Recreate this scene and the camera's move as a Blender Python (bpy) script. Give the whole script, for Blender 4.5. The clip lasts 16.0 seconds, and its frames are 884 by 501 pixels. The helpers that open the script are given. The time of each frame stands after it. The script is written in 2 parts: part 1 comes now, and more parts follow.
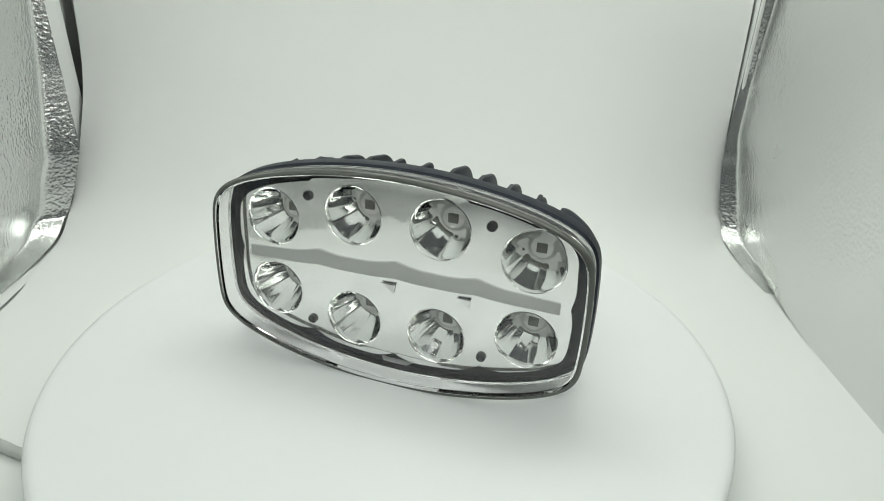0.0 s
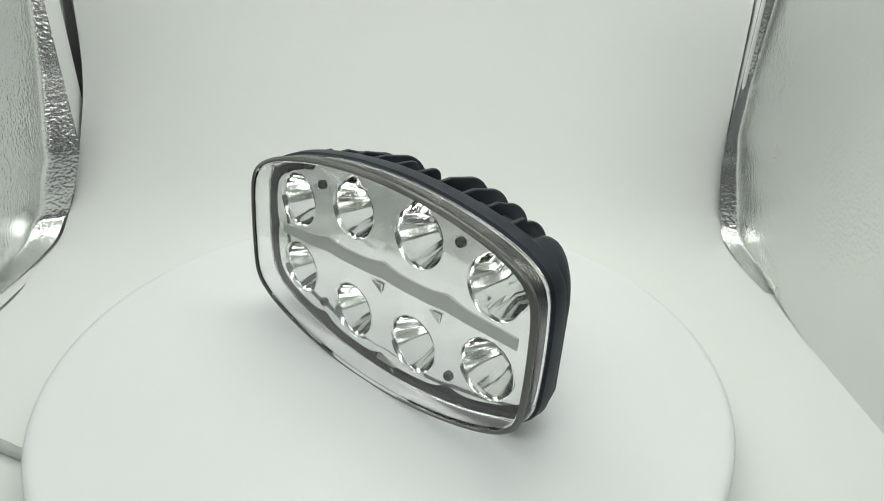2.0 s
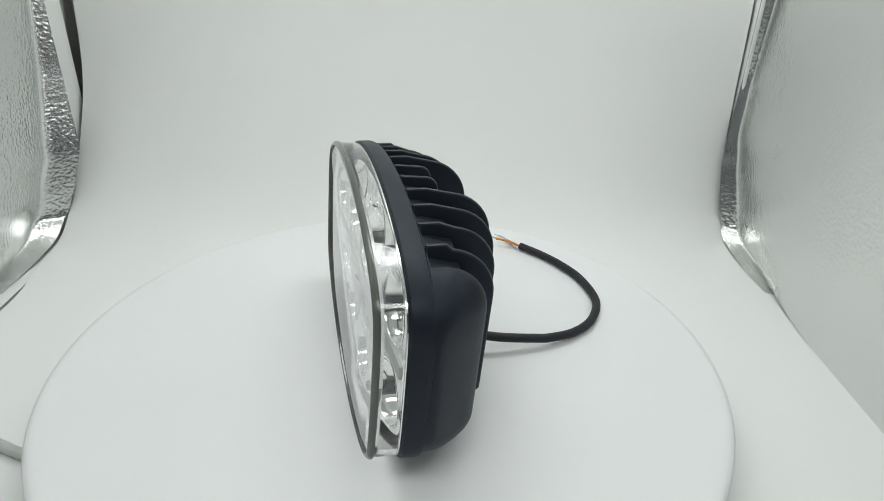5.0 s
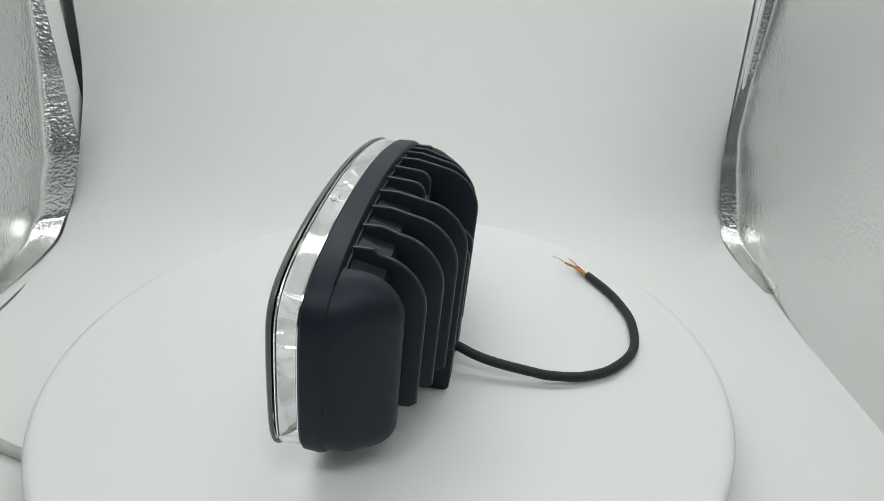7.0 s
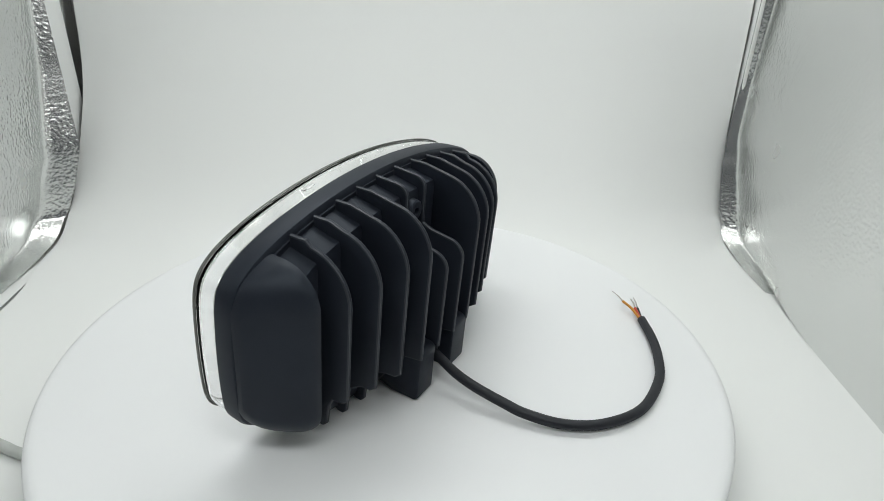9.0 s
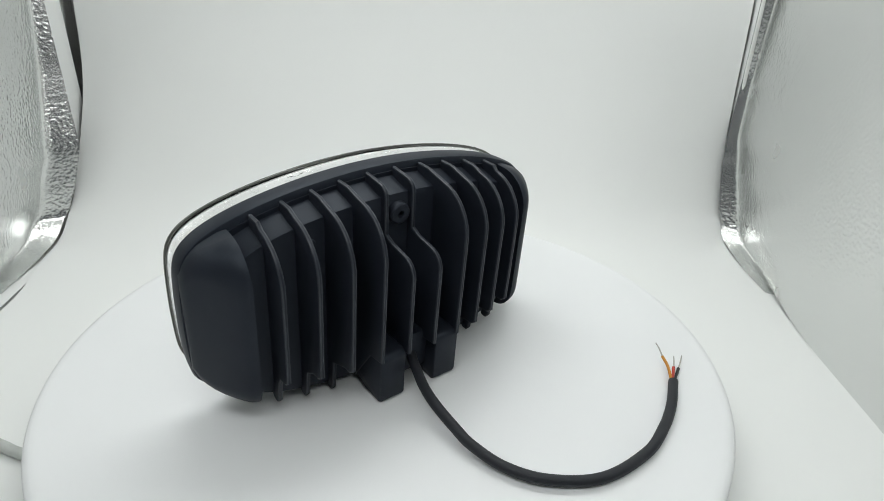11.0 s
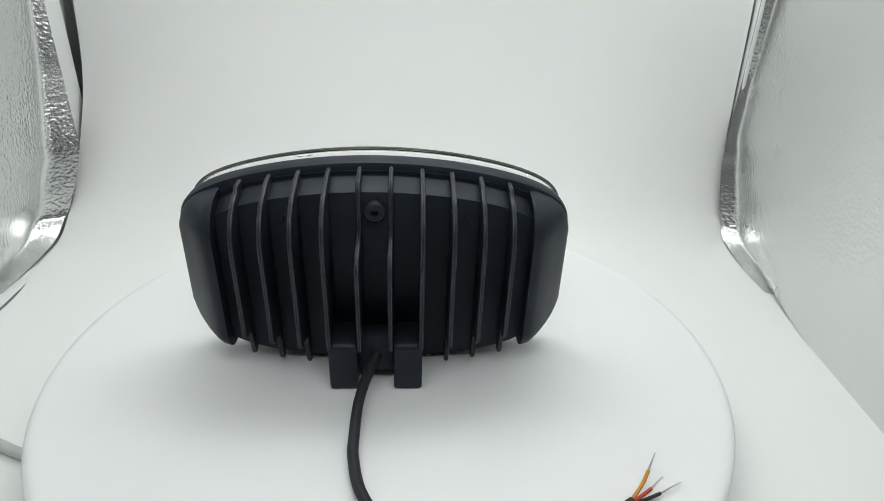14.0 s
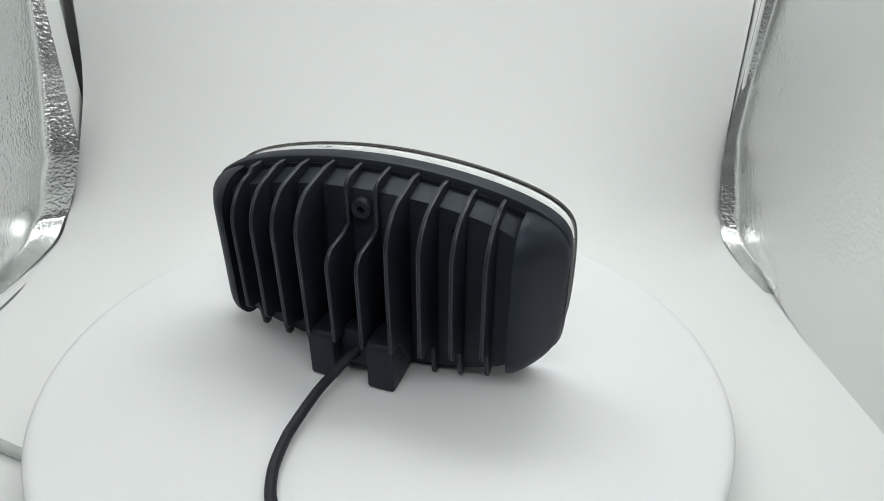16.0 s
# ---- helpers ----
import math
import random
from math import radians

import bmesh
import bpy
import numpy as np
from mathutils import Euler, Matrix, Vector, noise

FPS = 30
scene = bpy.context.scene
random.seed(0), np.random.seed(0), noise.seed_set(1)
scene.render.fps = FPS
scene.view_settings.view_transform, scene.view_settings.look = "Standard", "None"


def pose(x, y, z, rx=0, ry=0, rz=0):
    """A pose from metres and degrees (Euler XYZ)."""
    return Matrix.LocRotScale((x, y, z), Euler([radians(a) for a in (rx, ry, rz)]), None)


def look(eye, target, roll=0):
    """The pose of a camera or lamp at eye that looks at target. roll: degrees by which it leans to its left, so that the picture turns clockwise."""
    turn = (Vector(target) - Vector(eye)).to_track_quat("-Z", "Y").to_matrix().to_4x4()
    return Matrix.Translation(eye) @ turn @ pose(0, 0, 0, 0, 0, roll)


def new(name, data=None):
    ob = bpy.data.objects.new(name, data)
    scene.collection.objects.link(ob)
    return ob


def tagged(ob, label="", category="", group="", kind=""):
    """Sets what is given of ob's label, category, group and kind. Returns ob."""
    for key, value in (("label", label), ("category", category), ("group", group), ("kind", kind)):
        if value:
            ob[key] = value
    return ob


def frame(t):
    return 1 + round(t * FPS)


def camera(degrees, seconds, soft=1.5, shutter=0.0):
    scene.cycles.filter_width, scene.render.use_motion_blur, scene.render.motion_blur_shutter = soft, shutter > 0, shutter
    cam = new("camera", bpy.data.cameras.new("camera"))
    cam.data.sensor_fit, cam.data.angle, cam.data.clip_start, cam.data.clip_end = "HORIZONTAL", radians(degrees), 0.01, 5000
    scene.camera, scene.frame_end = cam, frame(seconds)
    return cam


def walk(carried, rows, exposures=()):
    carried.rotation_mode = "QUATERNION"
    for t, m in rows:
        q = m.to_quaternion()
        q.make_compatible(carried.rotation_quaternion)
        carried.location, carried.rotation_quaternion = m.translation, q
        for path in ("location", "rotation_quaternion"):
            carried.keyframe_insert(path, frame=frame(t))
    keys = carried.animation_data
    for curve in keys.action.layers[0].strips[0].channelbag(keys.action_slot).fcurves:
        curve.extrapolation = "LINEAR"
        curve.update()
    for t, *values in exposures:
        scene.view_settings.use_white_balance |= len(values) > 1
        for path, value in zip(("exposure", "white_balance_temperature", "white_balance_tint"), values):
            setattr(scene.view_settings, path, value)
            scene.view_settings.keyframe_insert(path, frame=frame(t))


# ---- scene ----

# A white photo box with silver foil sides; an LED driving light turns on a white turntable.
cam = camera(69.437, 16.0, soft=0.9)
EYE = (0.0305, -0.3418, 0.2500)
TILT, LEAN = 27.333, 1.65
AIM = (EYE[0], EYE[1] + math.cos(radians(TILT)), EYE[2] - math.sin(radians(TILT)))
walk(cam, [(0.0, look(EYE, AIM, LEAN)), (16.0, look(EYE, AIM, LEAN))],
     exposures=[(0.0, -0.15, 6720, 4.8), (1.0, -0.16, 6720, 5.1), (2.0, -0.14, 6720, 5.5), (3.0, -0.10, 6690, 6.6), (3.5, -0.24, 6650, 7.6), (4.0, -0.19, 6600, 8.6), (4.5, -0.22, 6560, 9.5), (7.0, -0.29, 6560, 11.5), (8.0, -0.29, 6550, 11.5), (9.2, -0.13, 6540, 11.5), (11.3, -0.12, 6530, 11.5), (16.0, -0.10, 6520, 11.5)])

# ---- light ----
world = bpy.data.worlds.new("room")
scene.world = world
world.use_nodes = True
world.node_tree.nodes["Background"].inputs[0].default_value = (0.84, 0.92, 1.0, 1)
world.node_tree.nodes["Background"].inputs[1].default_value = 0.06


def area_light(name, m, sx, sy, watts, color):
    d = bpy.data.lights.new(name, "AREA")
    d.shape, d.size, d.size_y, d.energy, d.color = "RECTANGLE", sx, sy, watts, color
    ob = new(name, d)
    ob.matrix_world = m
    return ob


CEIL = 0.60
area_light("led_light", pose(0.02, 0.19, CEIL - 0.016), 0.50, 0.10, 1.31, (0.96, 1.0, 0.98))
area_light("led_light", pose(0.02, -0.36, CEIL - 0.016), 0.50, 0.10, 1.28, (0.96, 1.0, 0.98))


# ---- materials ----
def material(name, color, rough=0.5, metal=0.0, spec=0.5):
    m = bpy.data.materials.new(name)
    m.use_nodes = True
    b = m.node_tree.nodes["Principled BSDF"]
    b.inputs["Base Color"].default_value = (*color, 1)
    b.inputs["Roughness"].default_value = rough
    b.inputs["Metallic"].default_value = metal
    b.inputs["Specular IOR Level"].default_value = spec
    return m, m.node_tree, b


def noise_node(nt, scale, detail=3.0):
    tc = nt.nodes.new("ShaderNodeTexCoord")
    n = nt.nodes.new("ShaderNodeTexNoise")
    n.inputs["Scale"].default_value = scale
    n.inputs["Detail"].default_value = detail
    nt.links.new(tc.outputs["Object"], n.inputs["Vector"])
    return n


def vary(nt, b, color, amount, scale, detail=4.0):
    """Colour that drifts by a share of itself."""
    n = noise_node(nt, scale, detail)
    mix = nt.nodes.new("ShaderNodeMix")
    mix.data_type = "RGBA"
    mix.inputs["A"].default_value = (*[c * (1 - amount) for c in color], 1)
    mix.inputs["B"].default_value = (*[min(1, c * (1 + amount)) for c in color], 1)
    nt.links.new(n.outputs["Fac"], mix.inputs["Factor"])
    nt.links.new(mix.outputs["Result"], b.inputs["Base Color"])


def rough_vary(nt, b, lo, hi, scale):
    n = noise_node(nt, scale)
    r = nt.nodes.new("ShaderNodeMapRange")
    r.inputs["To Min"].default_value, r.inputs["To Max"].default_value = lo, hi
    nt.links.new(n.outputs["Fac"], r.inputs["Value"])
    nt.links.new(r.outputs["Result"], b.inputs["Roughness"])


def bump(nt, b, source, strength, distance):
    k = nt.nodes.new("ShaderNodeBump")
    k.inputs["Strength"].default_value, k.inputs["Distance"].default_value = strength, distance
    nt.links.new(source, k.inputs["Height"])
    nt.links.new(k.outputs["Normal"], b.inputs["Normal"])


def make_sheet():
    m, nt, b = material("white_sheet", (0.81, 0.82, 0.81), 0.55, spec=0.25)
    vary(nt, b, (0.81, 0.82, 0.81), 0.015, 5.0)
    bump(nt, b, noise_node(nt, 400).outputs["Fac"], 0.05, 0.0003)
    return m


def make_plastic(name, c, rough, grain=900):
    m, nt, b = material(name, c, rough, spec=0.4)
    vary(nt, b, c, 0.02, 9.0)
    bump(nt, b, noise_node(nt, grain).outputs["Fac"], 0.06, 0.0002)
    return m


def make_foil():
    m, nt, b = material("silver_foil", (0.74, 0.75, 0.74), 0.15, 1.0)
    vary(nt, b, (0.74, 0.75, 0.74), 0.07, 7.0)
    rough_vary(nt, b, 0.22, 0.30, 12)
    # pebbles that are pressed flat in places
    peb, wide, mul = noise_node(nt, 350, 0.5), noise_node(nt, 9, 1.0), nt.nodes.new("ShaderNodeMath")
    flat = nt.nodes.new("ShaderNodeMapRange")
    flat.inputs["From Min"].default_value, flat.inputs["From Max"].default_value = 0.35, 0.65
    flat.inputs["To Min"].default_value, flat.inputs["To Max"].default_value = 0.25, 1.0
    mul.operation = "MULTIPLY"
    nt.links.new(wide.outputs["Fac"], flat.inputs["Value"])
    nt.links.new(peb.outputs["Fac"], mul.inputs[0])
    nt.links.new(flat.outputs["Result"], mul.inputs[1])
    bump(nt, b, mul.outputs["Value"], 0.62, 0.0014)
    return m


def make_black():
    c = (0.0145, 0.0175, 0.0250)
    m, nt, b = material("black_powder_coat", c, 0.5, spec=0.28)
    b.inputs["Specular Tint"].default_value = (0.78, 0.88, 1.0, 1)
    vary(nt, b, c, 0.18, 60)
    rough_vary(nt, b, 0.40, 0.55, 45)
    bump(nt, b, noise_node(nt, 1800, 2).outputs["Fac"], 0.12, 0.0002)
    return m


def make_rubber(name, c, rough=0.6):
    m, nt, b = material(name, c, rough, spec=0.35)
    vary(nt, b, c, 0.15, 150)
    bump(nt, b, noise_node(nt, 1500).outputs["Fac"], 0.1, 0.0002)
    return m


def make_chrome():
    m, nt, b = material("chrome", (0.96, 0.97, 0.96), 0.06, 1.0)
    vary(nt, b, (0.96, 0.97, 0.96), 0.015, 30)
    rough_vary(nt, b, 0.04, 0.10, 40)
    return m


def make_clear():
    m, nt, b = material("clear_polycarbonate", (1.0, 1.0, 1.0), 0.015)
    b.inputs["Transmission Weight"].default_value = 1.0
    b.inputs["IOR"].default_value = 1.45
    return m


SHEET = make_sheet()
PLATE = make_plastic("white_acrylic", (0.79, 0.80, 0.81), 0.45)
BASE = make_plastic("white_plastic", (0.70, 0.71, 0.70), 0.45)
CASE = make_plastic("white_fabric", (0.78, 0.79, 0.78), 0.7, 1600)
SHELL = make_plastic("dark_fabric", (0.55, 0.54, 0.51), 0.8, 1600)
FOIL = make_foil()
BLACK = make_black()
# paler coat for the fin edges; their highlight is put into the colour
EDGE_SHINE = make_rubber("coat_edge_shine", (0.030, 0.035, 0.045), 0.4)
GASKET = make_rubber("gasket_rubber", (0.035, 0.037, 0.037), 0.35)
CABLE = make_rubber("cable_rubber", (0.016, 0.018, 0.023), 0.55)
CHROME = make_chrome()
CLEAR = make_clear()
# grey that stands for the darkness refracted in the clear lens edge
EDGE_DARK, _nt, _b = material("dark_lens_edge", (0.105, 0.11, 0.10), 0.2)
vary(_nt, _b, (0.105, 0.11, 0.10), 0.06, 80)
BAR = make_plastic("frosted_grey_strip", (0.42, 0.435, 0.425), 0.4)
LEDWHITE, _nt, _b = material("white_led_board", (0.92, 0.93, 0.91), 0.45)
vary(_nt, _b, (0.92, 0.93, 0.91), 0.03, 300)
LEDCHIP = make_plastic("led_chip", (0.20, 0.205, 0.175), 0.35)
SCREW = make_rubber("screw_black", (0.02, 0.022, 0.022), 0.35)
ORANGE = make_rubber("orange_insulation", (0.55, 0.23, 0.03), 0.5)
RED = make_rubber("red_insulation", (0.45, 0.05, 0.03), 0.5)
BLACKWIRE = make_rubber("black_insulation", (0.015, 0.015, 0.015), 0.5)
TIN, _nt, _b = material("tinned_copper", (0.45, 0.43, 0.40), 0.35, 1.0)
GREYCORD = make_rubber("grey_cord", (0.50, 0.52, 0.50), 0.5)
LEDPANEL, _nt, _b = material("led_panel", (0.9, 0.9, 0.9), 0.5)
_b.inputs["Emission Color"].default_value = (0.96, 1.0, 0.98, 1)
_b.inputs["Emission Strength"].default_value = 2.0


# ---- building helpers ----
def link_mesh(name, bm, mat, smooth=True, angle=35):
    me = bpy.data.meshes.new(name)
    bmesh.ops.recalc_face_normals(bm, faces=bm.faces)
    for f in bm.faces:
        f.smooth = smooth
    if smooth:
        for e in bm.edges:
            if len(e.link_faces) == 2 and e.calc_face_angle(0) > radians(angle):
                e.smooth = False
    bm.to_mesh(me)
    bm.free()
    me.materials.append(mat)
    return new(name, me)


def part(name, bm, mat, parent, label="", smooth=True, m=None, angle=35):
    ob = link_mesh(name, bm, mat, smooth, angle)
    ob.parent = parent
    if m is not None:
        ob.matrix_local = m
    return tagged(ob, label)


def loft(rings, closed=True, caps=True):
    """Skin of equal rings of points, in order."""
    bm = bmesh.new()
    vs = [[bm.verts.new(q) for q in r] for r in rings]
    n = len(rings[0])
    for a, b in zip(vs, vs[1:]):
        for i in range(n if closed else n - 1):
            j = (i + 1) % n
            bm.faces.new((a[i], a[j], b[j], b[i]))
    if caps:
        bm.faces.new(vs[0])
        bm.faces.new(vs[-1])
    return bm


def lathe(profile, n=48, axis="z"):
    """Turn (radius, height) pairs round an axis; the first and last radius may be 0."""
    bm = bmesh.new()
    rings = []
    for r, h in profile:
        ring = []
        for i in range(n if r > 1e-7 else 1):
            a = 2 * math.pi * i / n
            q = (r * math.cos(a), r * math.sin(a), h) if axis == "z" else (r * math.cos(a), h, r * math.sin(a))
            ring.append(bm.verts.new(q))
        rings.append(ring)
    for a, b in zip(rings, rings[1:]):
        for i in range(n):
            j = (i + 1) % n
            if len(a) == 1 and len(b) == 1:
                continue
            if len(a) == 1:
                bm.faces.new((a[0], b[j], b[i]))
            elif len(b) == 1:
                bm.faces.new((a[i], a[j], b[0]))
            else:
                bm.faces.new((a[i], a[j], b[j], b[i]))
    return bm


def box(x0, x1, y0, y1, z0, z1, bevel=0.0, seg=2):
    bm = bmesh.new()
    bmesh.ops.create_cube(bm, size=1)
    for v in bm.verts:
        v.co = ((x0 + x1) / 2 + v.co.x * (x1 - x0), (y0 + y1) / 2 + v.co.y * (y1 - y0), (z0 + z1) / 2 + v.co.z * (z1 - z0))
    if bevel:
        bmesh.ops.bevel(bm, geom=list(bm.edges), offset=bevel, segments=seg, affect="EDGES", profile=0.5)
    return bm


def spline(pts, per=8):
    """Catmull-Rom points through pts."""
    ps = [Vector(q) for q in pts]
    ps = [2 * ps[0] - ps[1]] + ps + [2 * ps[-1] - ps[-2]]
    out = []
    for i in range(1, len(ps) - 2):
        a, b, c, d = ps[i - 1:i + 3]
        for k in range(per):
            t = k / per
            out.append(0.5 * ((2 * b) + (c - a) * t + (2 * a - 5 * b + 4 * c - d) * t * t + (3 * b - a - 3 * c + d) * t ** 3))
    return out + [ps[-2]]


def tube(pts, r, n=14, per=8, end=1.0):
    line = spline(pts, per)
    rings = []
    up = Vector((0.03, 0.02, 1))
    for i, q in enumerate(line):
        d = (line[min(i + 1, len(line) - 1)] - line[max(i - 1, 0)]).normalized()
        s = d.cross(up).normalized()
        u = s.cross(d)
        k = r * (1 + (end - 1) * i / (len(line) - 1))
        rings.append([q + k * (math.cos(2 * math.pi * j / n) * s + math.sin(2 * math.pi * j / n) * u) for j in range(n)])
    return loft(rings)


# ---- the photo box ----
FLOOR, XL, XR, YB, YF = -0.040, -0.344, 0.3215, 0.345, -0.560


def profile_at(f):
    """The sweep's line in y and z: f is 0 at the one wall and 1 at the other."""
    left = [(YF, FLOOR), (-0.34, FLOOR), (-0.10, FLOOR), (0.00, FLOOR), (0.12, FLOOR), (0.175, FLOOR + 0.001), (0.209, FLOOR + 0.006), (0.236, -0.015), (0.256, 0.0045), (0.286, 0.0485), (0.312, 0.097), (0.325, 0.16), (0.330, 0.26), (0.334, 0.57)]
    right = [(YF, FLOOR), (-0.34, FLOOR), (-0.10, FLOOR), (0.00, FLOOR), (0.16, FLOOR), (0.225, FLOOR + 0.001), (0.252, FLOOR + 0.005), (0.267, -0.022), (0.277, -0.010), (0.294, 0.033), (0.303, 0.097), (0.308, 0.18), (0.318, 0.26), (0.334, 0.57)]
    wide = [(YF, FLOOR), (-0.34, FLOOR), (-0.10, FLOOR), (0.00, FLOOR), (0.07, FLOOR), (0.125, FLOOR + 0.002), (0.170, FLOOR + 0.008), (0.213, -0.019), (0.250, 0.012), (0.280, 0.058), (0.304, 0.115), (0.320, 0.18), (0.328, 0.27), (0.334, 0.57)]
    w = min(1.0, 1.6 * math.sin(math.pi * f))
    return [tuple((1 - w) * ((1 - f) * p + f * q) + w * r for p, q, r in zip(a, b, c)) for a, b, c in zip(left, right, wide)]


def blend(x, a, b):
    """0 below a, 1 above b, smooth between."""
    t = max(0.0, min(1.0, (x - a) / (b - a)))
    return t * t * (3 - 2 * t)


def white_sweep():
    rings = []
    for i in range(25):
        f = i / 24
        line = []
        for _, y, z in spline([(0, y, z) for y, z in profile_at(f)], 5):
            x0 = XL + 0.003 + 0.015 * (1 - blend(y, 0.10, 0.19))
            line.append((x0 + (XR + 0.0025 - 0.004 * blend(y, 0.12, 0.2) - x0) * f, y, z))
        rings.append(line + [(x, y + 0.0009, z - 0.0009) for x, y, z in reversed(line)])
    return tagged(link_mesh("backdrop", loft(rings), SHEET, angle=60), "seamless matt white sheet curving from floor to wall", "backdrop", kind="structure")


def edge_y(f, z, most):
    """Where the sheet meets the side at height z."""
    pts = profile_at(f)[4:]
    for (y0, z0), (y1, z1) in zip(pts, pts[1:]):
        if z <= z1:
            return min(most, y0 + (y1 - y0) * max(0.0, (z - z0) / (z1 - z0)))
    return most


def ladder(z, rows):
    """A value read off rows of (height, value), straight between them."""
    for (z0, v0), (z1, v1) in zip(rows, rows[1:]):
        if z <= z1:
            return v0 + (v1 - v0) * max(0.0, (z - z0) / (z1 - z0))
    return rows[-1][1]


def foil_wall(name, x, sign, f, most, bulge, lean, turn, crease):
    """Pebbled foil side that swells outwards and wraps round the back corner to the sheet's edge; sign points into the box."""
    rings = []
    for k in range(65):
        z = FLOOR - 0.004 + (CEIL - FLOOR + 0.004) * (k / 64) ** 1.4
        full, out = edge_y(f, z, most), ladder(z, bulge)
        end = min(full, ladder(z, lean))
        tip = 0.6 * (min(full, most) - end)
        out = max(0.005, out - tip)
        yc = end - turn * (out + tip)
        line = [(YF + (yc - 0.006 - YF) * n / 60, -out * blend(YF + (yc - YF) * n / 60, 0.08, yc + 0.03) / blend(yc, 0.08, yc + 0.03)) for n in range(61)]
        # tight round corner, then the narrow strip that faces the front
        c, p, e = line[-1], (yc, -out), (end, tip)
        q3 = (p[0] + 0.25 * (e[0] - p[0]), p[1] + 0.25 * (e[1] - p[1]))
        for n in range(1, 9):
            g = n / 8
            q = 1 - g
            line.append((q * q * c[0] + 2 * q * g * p[0] + g * g * q3[0], q * q * c[1] + 2 * q * g * p[1] + g * g * q3[1]))
        for n in range(1, 7):
            line.append((q3[0] + (e[0] - q3[0]) * n / 6, q3[1] + (e[1] - q3[1]) * n / 6))
        rows = []
        for b, o in line:
            fold = max(0.0, 1 - abs((z + 0.009) - (0.231 - b) * 0.87) / 0.012) * crease * blend(b, -0.1, 0.15)
            rows.append((x + sign * (o + 0.0006 * math.sin(9 * b + 13 * z) + 0.0022 * fold), b, z))
        rings.append(rows + [(a - sign * 0.002, b + 0.002, c) for a, b, c in reversed(rows)])
    return tagged(link_mesh(name, loft(rings), FOIL, angle=60), "pebbled silver reflective foil side of the box", "wall", kind="structure")


white_sweep()
foil_wall("wall_left", XL, 1, 0.0, 0.284, [(-0.044, 0.021), (-0.018, 0.022), (-0.008, 0.023), (0.03, 0.025), (0.07, 0.018), (0.12, 0.009), (0.6, 0.005)], [(-0.044, 0.222), (-0.02, 0.230), (0.0, 0.2375), (0.05, 0.252), (0.12, 0.268), (0.2, 0.280), (0.3, 0.284), (0.6, 0.284)], 0.62, 0.5)
foil_wall("wall_right", XR, -1, 1.0, 0.299, [(-0.044, 0.016), (-0.026, 0.017), (-0.012, 0.018), (0.03, 0.015), (0.067, 0.010), (0.12, 0.009), (0.2, 0.012), (0.6, 0.012)], [(-0.044, 0.258), (-0.020, 0.265), (0.0, 0.272), (0.05, 0.287), (0.12, 0.299), (0.6, 0.300)], 0.44, 1.0)
tagged(link_mesh("floor", box(XL - 0.9, XR + 0.9, -1.4, YB + 0.4, FLOOR - 0.016, FLOOR - 0.0022), CASE), "white table top under the photo box", "floor", kind="structure")
tagged(link_mesh("wall_back", box(XL - 0.034, XR + 0.034, YB + 0.004, YB + 0.016, FLOOR - 0.002, CEIL), CASE), "white fabric back of the photo box", "wall", kind="structure")
tagged(link_mesh("ceiling", box(XL - 0.034, XR + 0.034, YF - 0.014, YB + 0.02, CEIL + 0.001, CEIL + 0.012), CASE), "white fabric top of the photo box", "ceiling", kind="structure")


# unseen sides, added to keep outside light out of the gaps behind the foil
for name, x in (("unseen_wall_east", XR + 0.028), ("unseen_wall_west", XL - 0.038)):
    tagged(link_mesh(name, box(x, x + 0.006, YF, YB + 0.004, FLOOR - 0.002, CEIL), SHELL), "unseen grey outer side added to block light behind the foil", "wall", kind="structure")


def led_panel(y):
    bm = box(-0.24, 0.28, y - 0.055, y + 0.055, CEIL - 0.012, CEIL, 0.002)
    return tagged(link_mesh("led_strip", bm, LEDPANEL), "bright white LED strip under the box top", "lamp", "led strips")


led_panel(0.19)
led_panel(-0.36)

def added_front_frame():
    """White fabric frame of the open front, unseen, added to shape the light inside."""
    bm = bmesh.new()
    for x0, x1, z0, z1 in ((XL - 0.028, XL, FLOOR - 0.002, CEIL), (XR, XR + 0.028, FLOOR - 0.002, CEIL), (XL, XR, 0.56, CEIL)):
        a = [bm.verts.new((x, y, z)) for y in (YF - 0.012, YF - 0.004) for x, z in ((x0, z0), (x1, z0), (x1, z1), (x0, z1))]
        for f in ((0, 1, 2, 3), (4, 5, 6, 7), (0, 1, 5, 4), (1, 2, 6, 5), (2, 3, 7, 6), (3, 0, 4, 7)):
            bm.faces.new([a[k] for k in f])
    return tagged(link_mesh("unseen_wall_front", bm, CASE), "unseen white fabric frame added round the large front opening", "wall", kind="structure")


added_front_frame()

# white edge binding of the box beside the sheet
bm = box(XL - 0.004, XL - 0.001, 0.285, 0.310, 0.0, CEIL - 0.002, 0.0008)
tagged(link_mesh("trim", bm, CASE), "white fabric binding strip on the foil", "trim", kind="structure")
bm = box(XL - 0.007, XL - 0.004, 0.309, 0.336, 0.0, CEIL - 0.002, 0.0008)
tagged(link_mesh("trim", bm, FOIL), "narrow silver foil strip behind the binding", "trim", kind="structure")
bm = box(XR + 0.001, XR + 0.004, 0.296, 0.334, 0.0, CEIL - 0.002, 0.0008)
tagged(link_mesh("trim", bm, CASE), "white fabric binding strip on the foil", "trim", kind="structure")

# ---- the turntable ----
RT = 0.2100


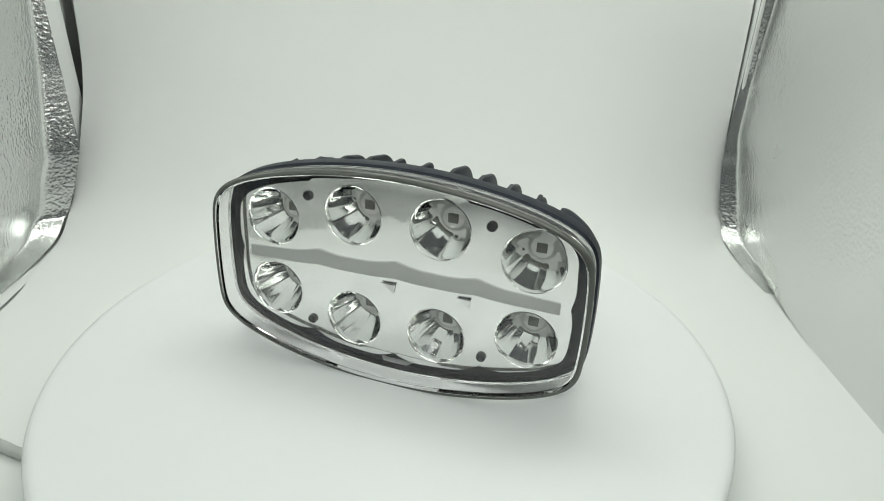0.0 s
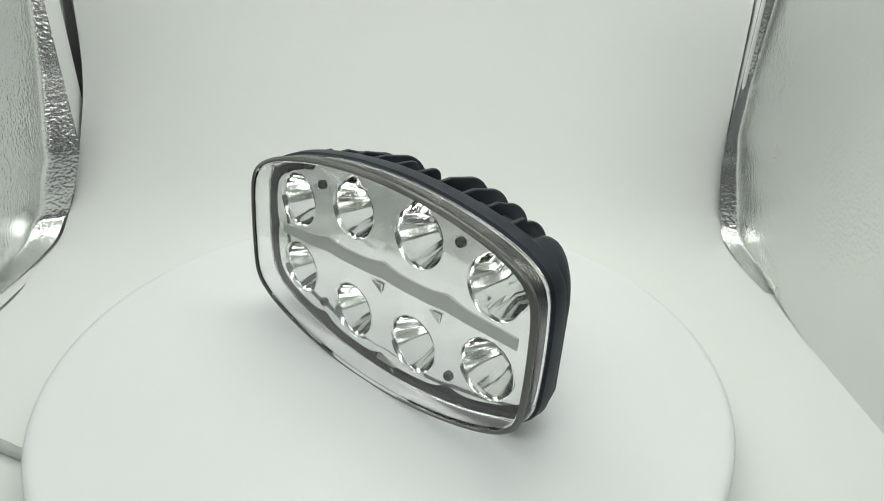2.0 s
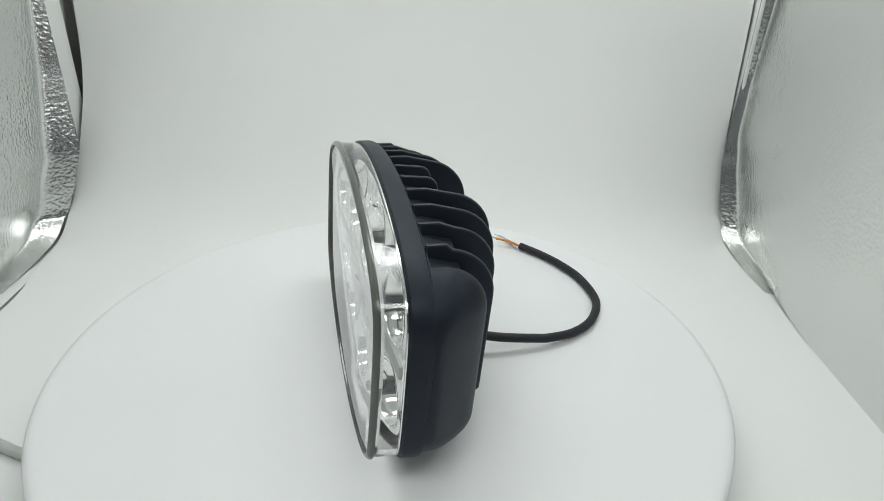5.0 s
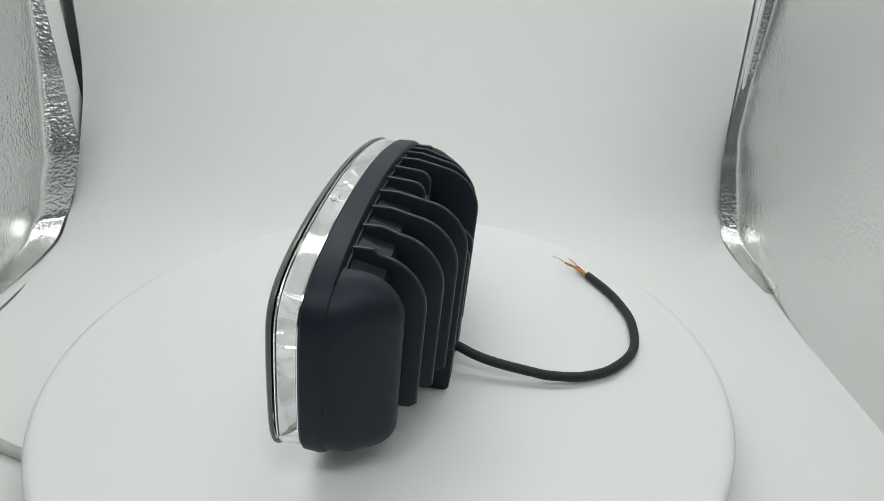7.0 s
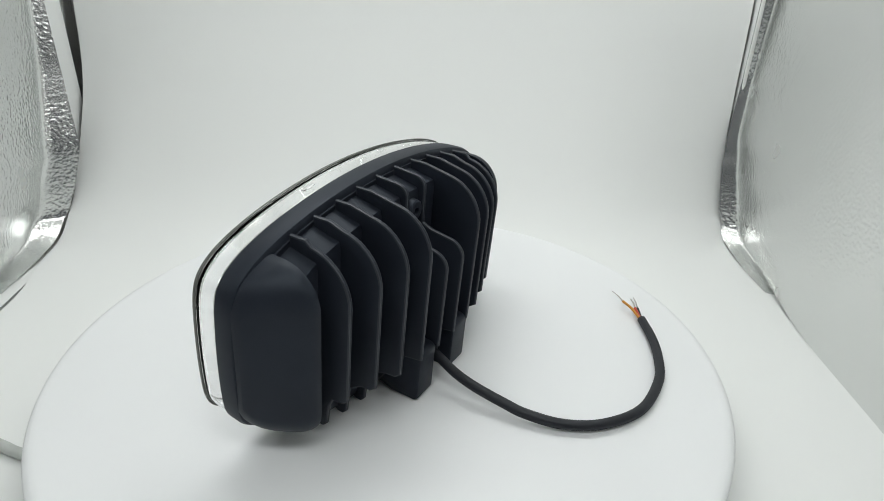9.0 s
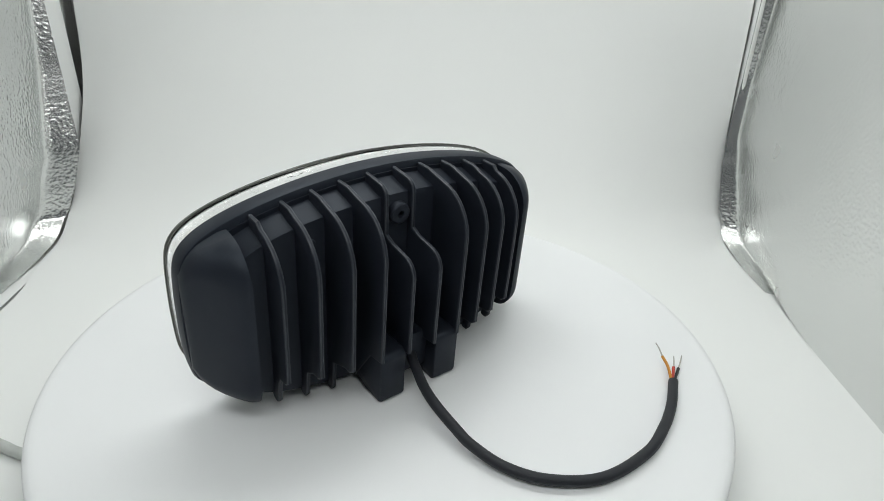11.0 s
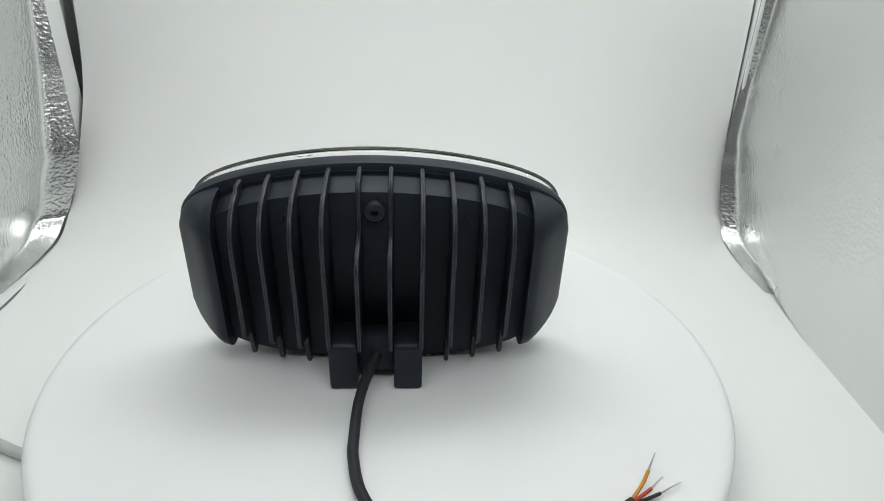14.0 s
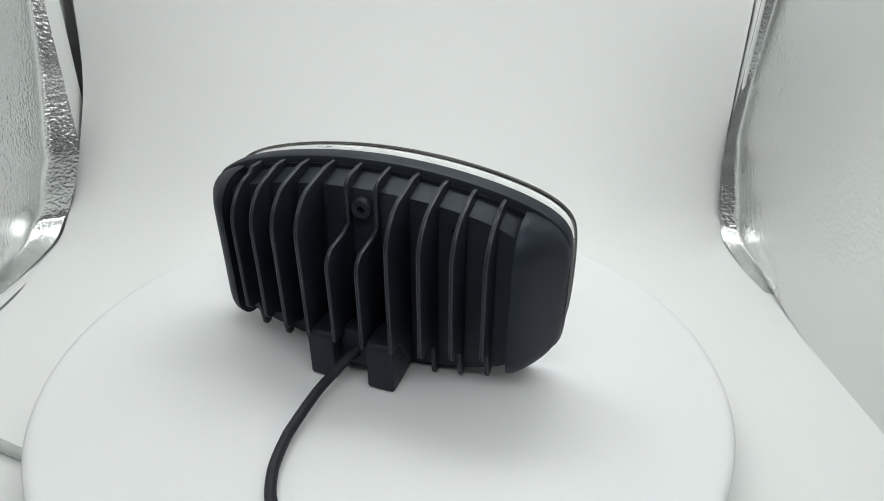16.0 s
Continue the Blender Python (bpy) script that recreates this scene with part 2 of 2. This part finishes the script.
def turntable():
    root = new("turntable")
    prof = [(0, 0), (RT - 0.007, 0), (RT - 0.004, -0.0003), (RT - 0.0014, -0.0013), (RT, -0.0035), (RT - 0.0006, -0.007), (RT - 0.004, -0.0105), (RT - 0.010, -0.012), (0, -0.012)]
    part("plate", lathe(prof, 160), PLATE, root, "round white acrylic plate", angle=50)
    base = [(0, -0.0125), (0.15, -0.0125), (0.165, -0.014), (0.172, -0.020), (0.174, FLOOR + 0.001), (0, FLOOR + 0.001)]
    part("base", lathe(base, 96), BASE, root, "low round white plastic base", angle=40)
    return tagged(root, "round white motorised turntable plate with rounded edge", "turntable")


TABLE = turntable()

from mathutils.geometry import delaunay_2d_cdt

# ---- the driving light; its own x runs across, y from front to back, z up ----
ZC = -0.0065
FIN_X = [0.0088, 0.0262, 0.0430, 0.0596, 0.0763]


def top_z(x, grow=0.0):
    return ZC + 0.0655 + grow - 1.55 * x * x


def low_z(x, grow=0.0):
    return ZC - 0.0635 - grow + 1.75 * x * x


def outline(grow=0.0, n=144, y=0.0, notch=0.0, side_in=0.0, low=0.0):
    """Bowed oblong with rounded corners, as a ring at depth y."""
    ring = []
    for i in range(n):
        a = 2 * math.pi * i / n
        # more points into the corners
        c, s = math.cos(a) * 0.1135, math.sin(a) * 0.0655

        def over(k):
            x, z = c * k, s * k
            half = (0.0655 - 1.55 * x * x if z > 0 else 0.0635 + low - 1.75 * x * x) + grow
            side = 0.1135 + grow - side_in - 1.3 * z * z
            return (abs(x) / side) ** 9 + (abs(z) / max(half, 0.01)) ** 9 - 1

        lo, hi = 0.3, 1.6
        for _ in range(30):
            mid = (lo + hi) / 2
            lo, hi = (lo, mid) if over(mid) > 0 else (mid, hi)
        x, z = c * lo, s * lo
        if notch:
            for q in (-0.055, 0.0, 0.055):
                z += (notch if z < 0 else 0.0) * max(0, 1 - abs(x - q) / 0.016) ** 2
            x -= math.copysign(notch * 0.5, x) * max(0, 1 - abs(z - 0.0025) / 0.012) ** 2
        ring.append((x, y, ZC + z))
    return ring


def housing(root):
    # front flange, bezel band, then the stepped body
    rings = [outline(-0.0145, y=0.0214), outline(-0.0140, y=0.0068), outline(-0.0020, y=0.0066), outline(-0.0014, y=-0.0062), outline(0.0006, y=-0.0072), outline(0.0022, y=-0.0056), outline(0.0026, y=0.0020),
             outline(0.0018, y=0.0044), outline(0.0000, y=0.0054), outline(-0.0042, y=0.0059, side_in=0.009, low=0.004), outline(-0.0046, y=0.0080, side_in=0.009, low=0.004), outline(-0.0072, y=0.0214, side_in=0.009, low=0.0035), outline(-0.0076, y=0.0226, side_in=0.009, low=0.003), outline(-0.0110, y=0.0236, side_in=0.009, low=0.002)]
    return part("housing", loft(rings), BLACK, root, "black powder-coated aluminium housing", angle=25)


def slab(profile, x, thick, bevel=0.0007):
    """A plate with a side profile in y and z, standing at x."""
    bm = bmesh.new()
    a = [bm.verts.new((x - thick / 2, y, z)) for y, z in profile]
    b = [bm.verts.new((x + thick / 2, y, z)) for y, z in profile]
    n = len(profile)
    bm.faces.new(a)
    bm.faces.new(list(reversed(b)))
    for i in range(n):
        j = (i + 1) % n
        bm.faces.new((a[i], b[i], b[j], a[j]))
    bmesh.ops.recalc_face_normals(bm, faces=bm.faces)
    if bevel:
        rim = [e for e in bm.edges if abs(e.verts[0].co.x - e.verts[1].co.x) < 1e-7]
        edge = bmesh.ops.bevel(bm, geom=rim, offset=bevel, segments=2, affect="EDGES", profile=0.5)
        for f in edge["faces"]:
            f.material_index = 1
    return bm


def arc(y, z, r, a0, a1, n=7):
    return [(y + r * math.cos(radians(a0 + (a1 - a0) * i / n)), z + r * math.sin(radians(a0 + (a1 - a0) * i / n))) for i in range(n + 1)]


def fin(root, x, crest, dip):
    t, b = top_z(x, 0.0005), low_z(x, -0.001)
    p = [(0.006, t - 0.012), (0.006, t)]
    if dip:
        # the two middle ribs drop low round the rear screw and rise again below it
        p += [(0.019, t - 0.0006)] + arc(0.0205, t - 0.0078, 0.007, 80, 0, 5) + [(0.0278, 0.031), (0.034, 0.0285)]
        p += arc(crest - 0.0105, 0.0165, 0.0105, 78, 0, 6)
    else:
        r = min(0.026, (crest - 0.012))
        p += [(0.016, t + 0.0004)] + arc(crest - r, t - 0.0022 - r, r, 84, 0, 10)
    if dip or x * x < 0.001:
        p += [(crest - 0.0005, -0.034), (crest - 0.012, -0.036), (0.026, low_z(x) + 0.006), (0.010, low_z(x) + 0.006)]
    else:
        p += [(crest - 0.0005, -0.034), (crest - 0.004, -0.037), (crest - 0.010, -0.0375), (0.030, -0.043), (0.0285, b + 0.003), (0.026, b), (0.022, b), (0.0195, b + 0.004), (0.010, b + 0.008)]
    # hollow towards the reflector bowls
    p += [(0.0215, p[-1][1] + 0.006), (0.0215, t - 0.0125)]
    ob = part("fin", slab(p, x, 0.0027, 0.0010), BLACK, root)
    # the bevels get the paler coat as a painted highlight
    ob.data.materials.append(EDGE_SHINE)
    return ob


def end_cap(root, s):
    """Solid rounded end of the rear body."""
    rows = [(0.0885, 0.0345, 0.0), (0.0905, 0.0345, 0.0), (0.0928, 0.0339, 0.0001), (0.0952, 0.0322, 0.0003), (0.1000, 0.0275, 0.0005), (0.1045, 0.0222, 0.0008), (0.1080, 0.0177, 0.0020), (0.1108, 0.0140, 0.0042), (0.1130, 0.0108, 0.0074), (0.1150, 0.0078, 0.0125)]
    rings = []
    for x, crest, cut in rows:
        t, b = min(top_z(x, -0.001), 0.0450) - cut, max(low_z(x, -0.0015), -0.056) + cut
        r = min(0.023, crest * 0.62)
        yf = 0.0205 if x < 0.099 else 0.0041
        ring = [(0.004, b), (0.004, b + 0.009), (yf, b + 0.0095), (yf, t - 0.0095), (0.004, t - 0.009), (0.004, t), (crest * 0.35 + 0.0015, t)] + arc(crest - r, t - r, r, 85, 0, 8) + arc(crest - r * 0.8, b + r * 0.8, r * 0.8, 0, -85, 8) + [(crest * 0.35 + 0.0015, b)]
        rings.append([(s * (x - 1.0 * (z - ZC) ** 2 * blend(x, 0.094, 0.108)), y, z) for y, z in ring])
    return part("end_cap", loft(rings), BLACK, root, angle=75)


def foot(root, s):
    x = s * 0.0188
    p = [(0.018, -0.052), (0.030, -0.0315), (0.047, -0.0305)] + arc(0.0500, -0.0345, 0.0040, 80, 0, 4) + arc(0.0505, -0.0610, 0.0035, 0, -80, 4) + [(0.036, -0.0645), (0.030, -0.0625), (0.018, -0.058)]
    ob = part("foot", slab(p, x, 0.0166, 0.0012), BLACK, root, "square black mounting foot")
    ob.data.materials.append(BLACK)
    return ob


def lens(root):
    """Hollow clear cover: front pane with a deep side wall."""
    def ring(g, y):
        return outline(g, y=y)
    rings = [ring(-0.0014, -0.0078), ring(0.0008, -0.0078), ring(0.0010, -0.0168), ring(0.0004, -0.0194), ring(-0.0016, -0.0208), ring(-0.0060, -0.0212)]
    bm = bmesh.new()
    vs = [[bm.verts.new(q) for q in r] for r in rings + [ring(-0.0060, -0.0190), ring(-0.0024, -0.0184), ring(-0.0014, -0.0168)]]
    n = len(vs[0])

    def skin(a, b):
        for i in range(n):
            j = (i + 1) % n
            bm.faces.new((a[i], a[j], b[j], b[i]))
    for k in range(5):
        skin(vs[k], vs[k + 1])
    bm.faces.new(vs[5])
    bm.faces.new(vs[6])
    skin(vs[6], vs[7])
    skin(vs[7], vs[8])
    skin(vs[8], vs[0])
    ob = part("lens", bm, CLEAR, root, "clear deep-sided plastic cover lens", angle=30)
    ob.visible_shadow = False
    return ob


def lens_edge_ring(root):
    # added ring: the dark refraction along the lens edge is put into its colour
    rows = [(0.0010, -0.0188), (0.0017, -0.0188), (0.0019, -0.0194), (0.0014, -0.0207), (0.0000, -0.0218), (-0.0008, -0.0219), (-0.0010, -0.0216), (-0.0002, -0.0212), (0.0008, -0.0203), (0.0010, -0.0193)]
    bm = loft([outline(g, y=y) for g, y in rows + rows[:1]], caps=False)
    bmesh.ops.remove_doubles(bm, verts=bm.verts, dist=1e-6)
    ob = part("lens_edge_dark", bm, EDGE_DARK, root, "dark grey ring for the darkness refracted in the lens edge", angle=50)
    ob.visible_shadow = False
    return ob


def gasket(root):
    bm = loft([outline(-0.0022, y=0.0030), outline(-0.0030, y=0.0058), outline(-0.0084, y=0.0058), outline(-0.0090, y=0.0064)], caps=False)
    return part("gasket", bm, GASKET, root, "black rubber gasket round the reflector", angle=30)


BOWLS = [(sx * x, z) for z_x in (((0.0805, 0.0200), (0.0268, 0.0292)), ((0.0808, -0.0285), (0.0268, -0.0388))) for x, z in z_x for sx in (-1, 1)]
RB = 0.0177


def reflector_panel(root):
    """Flat plate with a hole for each bowl."""
    rc = RB + 0.0006
    rim = [(x, z) for x, _, z in outline(-0.0082, n=200, notch=0.0042)]
    pts, loops = [Vector(q) for q in rim], [list(range(len(rim)))]
    for x, z in BOWLS:
        start = len(pts)
        pts += [Vector((x + rc * math.cos(2 * math.pi * i / 48), z + rc * math.sin(2 * math.pi * i / 48))) for i in range(48)]
        loops.append(list(range(start, start + 48)))
    edges = [(a[i], a[(i + 1) % len(a)]) for a in loops for i in range(len(a))]

    def within(q, grow):
        """Inside the outline and outside every bowl, by a margin."""
        if any((q[0] - x) ** 2 + (q[1] - z) ** 2 < (rc + grow) ** 2 for x, z in BOWLS):
            return False
        hit = False
        for (x0, z0), (x1, z1) in zip(rim, rim[1:] + rim[:1]):
            if (z0 > q[1]) != (z1 > q[1]) and q[0] < x0 + (q[1] - z0) * (x1 - x0) / (z1 - z0):
                hit = not hit
        return hit and all((q[0] - x) ** 2 + (q[1] - z) ** 2 > grow ** 2 for x, z in rim)

    step = 0.0537 / 20
    pts += [Vector((i * step, j * step)) for i in range(-42, 43) for j in range(-30, 30) if within((i * step, j * step), 0.0011)]
    vs, _, tris, _, _, _ = delaunay_2d_cdt(pts, edges, [], 1, 1e-6)
    bm = bmesh.new()
    # a shallow collar round each bowl; the collars meet in creases
    made = [bm.verts.new((v.x, -0.0062 + 0.03 * max(0.0, min(math.hypot(v.x - x, v.y - z) for x, z in BOWLS) - rc), v.y)) for v in vs]
    for t in tris:
        c = sum((vs[k] for k in t), Vector((0, 0))) / 3
        if within(c, -0.0003):
            bm.faces.new([made[k] for k in t])
    # border turned back under the panel
    front = [made[k] for k in range(len(rim))]
    back = [bm.verts.new((x, 0.0045, z)) for x, _, z in outline(-0.0100, n=len(rim), notch=0.0042)]
    for k in range(len(rim)):
        m = (k + 1) % len(rim)
        bm.faces.new((front[k], front[m], back[m], back[k]))
    return part("reflector_panel", bm, CHROME, root, "bright chrome reflector panel", angle=30)


def bezel(root):
    """Bright lining of the housing's inner wall."""
    bm = loft([outline(-0.0023, y=-0.0020), outline(-0.0021, y=-0.0075), outline(0.0009, y=-0.0076), outline(0.0009, y=-0.0071), outline(-0.0016, y=-0.0060), outline(-0.0018, y=-0.0020)], caps=False)
    return part("bezel", bm, CHROME, root, "bright chrome lip under the lens", angle=30)


def bowl(root, x, z):
    rows = [(RB + 0.0007, -0.0063), (RB + 0.0003, -0.0065)]
    for k in range(11):
        f = k / 10
        r = RB - (RB - 0.0066) * f
        rows.append((r, -0.0062 + 0.0265 * (1 - (r * r - 0.0066 ** 2) / (RB * RB - 0.0066 ** 2))))
    ob = part("reflector_bowl", lathe(rows, 96, "y"), CHROME, root, "round fluted chrome reflector bowl", m=pose(x, 0, z))
    # gently fluted from the rim to the base
    for v in ob.data.vertices:
        r = math.hypot(v.co.x, v.co.z)
        if r < RB - 0.0005:
            k = 1 + 0.007 * blend(RB - r, 0.0005, 0.004) * math.cos(12 * math.atan2(v.co.z, v.co.x))
            v.co.x, v.co.z = v.co.x * k, v.co.z * k
    part("led_base", lathe([(0, 0.0176), (0.0056, 0.0176), (0.0066, 0.0182), (0.0070, 0.0196), (0.0070, 0.0210), (0, 0.0210)], 24, "y"), LEDWHITE, ob, "round white LED base")
    part("led_chip", box(-0.0031, 0.0031, 0.0167, 0.0186, -0.0029, 0.0029, 0.0003), LEDCHIP, ob, "square grey LED chip")
    return ob


def reflection_wedges(root):
    """Small chrome wedges under the strip, between the lower bowls, added to imitate reflections."""
    for x, w in ((-0.0040, 0.0045), (0.0430, 0.0040)):
        bm = bmesh.new()
        q = [bm.verts.new(v) for v in ((-w, 0.0, 0.0022), (w, 0.0, 0.0022), (w * 0.8, 0.0, -0.0045), (-w, -0.0014, 0.0022), (w, -0.0020, 0.0022))]
        for f in ((0, 1, 2), (3, 4, 2), (0, 3, 2), (1, 4, 2), (0, 1, 4, 3)):
            bm.faces.new([q[k] for k in f])
        part("reflection_wedge", bm, CHROME, root, m=pose(x, -0.0062, -0.0118), smooth=False)


def lens_mark(root):
    """Embossed oval on the lens top."""
    z = top_z(0.042, 0.0008)
    bm = lathe([(0, 0.0), (0.0016, 0.0), (0.0019, 0.0003), (0, 0.0003)], 28)
    for v in bm.verts:
        v.co.x *= 2.6
        v.co = Matrix.Rotation(math.atan(2 * 1.55 * 0.042), 4, "Y") @ v.co
    part("embossed_mark", bm, CLEAR, root, "small oval embossed mark", m=pose(0.042, -0.0130, z)).visible_shadow = False


def light_bar(root):
    rings = []
    for i in range(61):
        x = -0.0978 + 0.1956 * i / 60
        q = abs(x)
        cusp = sum(0.0030 * max(0, 1 - abs(x - c) / 0.020) ** 2 for c in (-0.0500, 0.0, 0.0500))
        t = 0.0025 - 0.0035 * (q / 0.0978) ** 2 + cusp
        low = -0.0072 - 0.0012 * (q / 0.0978) ** 2 + 0.4 * cusp
        rings.append([(x, -0.0050, t), (x, -0.0067, t - 0.0003), (x, -0.0067, low + 0.0003), (x, -0.0050, low)])
    return part("light_strip", loft(rings), BAR, root, "grey frosted light strip across the reflector", angle=30)


def screw(root, x, z):
    bm = lathe([(0, -0.0068), (0.0010, -0.0068), (0.0014, -0.0078), (0.0024, -0.0078), (0.0029, -0.0072), (0.0029, -0.0045), (0, -0.0045)], 24, "y")
    return part("screw", bm, SCREW, root, "round black screw head", m=pose(x, 0, z))


def cable(root, inv):
    """Rubber cable from between the feet out onto the plate; given in the plate's space at the start."""
    line = [(0.0100, 0.0200, 0.0240), (0.0200, 0.0300, 0.0190), (0.0265, 0.0385, 0.0165), (0.0330, 0.0480, 0.0135), (0.0395, 0.0605, 0.0110), (0.0465, 0.0790, 0.0080), (0.0500, 0.0910, 0.0062), (0.0517, 0.1115, 0.0045),
            (0.0462, 0.1335, 0.0042), (0.0280, 0.1556, 0.0034), (-0.0015, 0.1680, 0.0034), (-0.0255, 0.1698, 0.0038), (-0.0470, 0.1678, 0.0038), (-0.0690, 0.1626, 0.0038)]
    ob = part("cable", tube([inv @ Vector(q) for q in line], 0.0030), CABLE, root, "round black rubber cable", angle=50)
    for mat, word, mid, far, end in ((ORANGE, "orange", (-0.0785, 0.1563, 0.0058), (-0.0870, 0.1502, 0.0062), (-0.0968, 0.1426, 0.0080)),
                                     (RED, "red", (-0.0755, 0.1606, 0.0040), (-0.0825, 0.1588, 0.0044), (-0.0915, 0.1560, 0.0062)),
                                     (BLACKWIRE, "black", (-0.0765, 0.1622, 0.0026), (-0.0865, 0.1612, 0.0020), (-0.1010, 0.1592, 0.0022))):
        start, m, f, e = (Vector(q) for q in ((-0.0665, 0.1625, 0.0038), mid, far, end))
        part("wire", tube([inv @ q for q in (start, m, f)], 0.00095, 8, 5), mat, ob, word + " insulated wire", angle=50)
        part("bare_strand", tube([inv @ q for q in (f, f.lerp(e, 0.5) + Vector((0.0003, 0.0002, 0.0006)), e)], 0.00055, 7, 5, 0.6), TIN, ob, "twisted bare copper end", angle=50)
    return ob


LAMP0 = pose(0.0055, -0.0099, 0.0680, -4.0, -0.22, -19.14)


def driving_light():
    root = new("driving_light")
    housing(root)
    for s in (-1, 1):
        for i, x in enumerate(FIN_X):
            fin(root, s * x, (0.0558, 0.0550, 0.0522, 0.0478, 0.0425)[i], i == 0)
        end_cap(root, s)
        foot(root, s)
    part("web", box(-0.0108, 0.0108, 0.034, 0.045, -0.0565, -0.030, 0.0015), BLACK, root, "black web between the feet")
    part("screw_boss", lathe([(0, 0.0245), (0.0020, 0.0245), (0.0022, 0.0278), (0.0054, 0.0278), (0.0062, 0.0270), (0.0066, 0.0230), (0, 0.0230)], 28, "y"), BLACK, root, "round black rear screw boss", m=pose(0, 0, 0.0410))
    for x, z in ((0.0515, 0.036), (-0.0515, 0.036)):
        part("rivet", lathe([(0, 0.0252), (0.0012, 0.0250), (0.0017, 0.0236), (0, 0.0230)], 14, "y"), BLACK, root, m=pose(x, 0, z))
    gasket(root)
    bezel(root)
    reflector_panel(root)
    for x, z in BOWLS:
        bowl(root, x, z)
    light_bar(root)
    reflection_wedges(root)
    for x, z in ((-0.0557, 0.0372), (0.0560, 0.0368), (-0.0561, -0.0455), (0.0558, -0.0458)):
        screw(root, x, z)
    lens(root)
    lens_edge_ring(root)
    lens_mark(root)
    cable(root, LAMP0.inverted())
    return tagged(root, "oval LED driving light with black finned housing standing on the turntable", "driving light")


LAMP = driving_light()

# ---- loose things in the box ----
bm = tube([(-0.334, -0.016, FLOOR + 0.004), (-0.28, -0.040, FLOOR + 0.004), (-0.231, -0.059, FLOOR + 0.004), (-0.2145, -0.0655, FLOOR + 0.004), (-0.165, -0.080, FLOOR + 0.004)], 0.0034)
tagged(link_mesh("power_cord", bm, GREYCORD, angle=50), "grey round power cord lying on the white sheet", "cord")


def turned(t):
    """Degrees by which the plate has turned, clockwise from above."""
    keys = [(0.0, -0.41), (2.1, 23.63), (4.2, 47.48), (6.3, 71.24), (9.2, 102.96), (11.3, 126.32), (13.6, 153.21), (16.0, 179.37)]
    for (a, u), (b, v) in zip(keys, keys[1:]):
        if t <= b:
            return u + (v - u) * (t - a) / (b - a)
    return keys[-1][1]


def motions():
    times = [0.5 * i for i in range(33)]
    walk(TABLE, [(t, pose(0, 0, 0, 0, 0, -turned(t))) for t in times])
    walk(LAMP, [(t, pose(0, 0, 0, 0, 0, -turned(t)) @ LAMP0) for t in times])


motions()
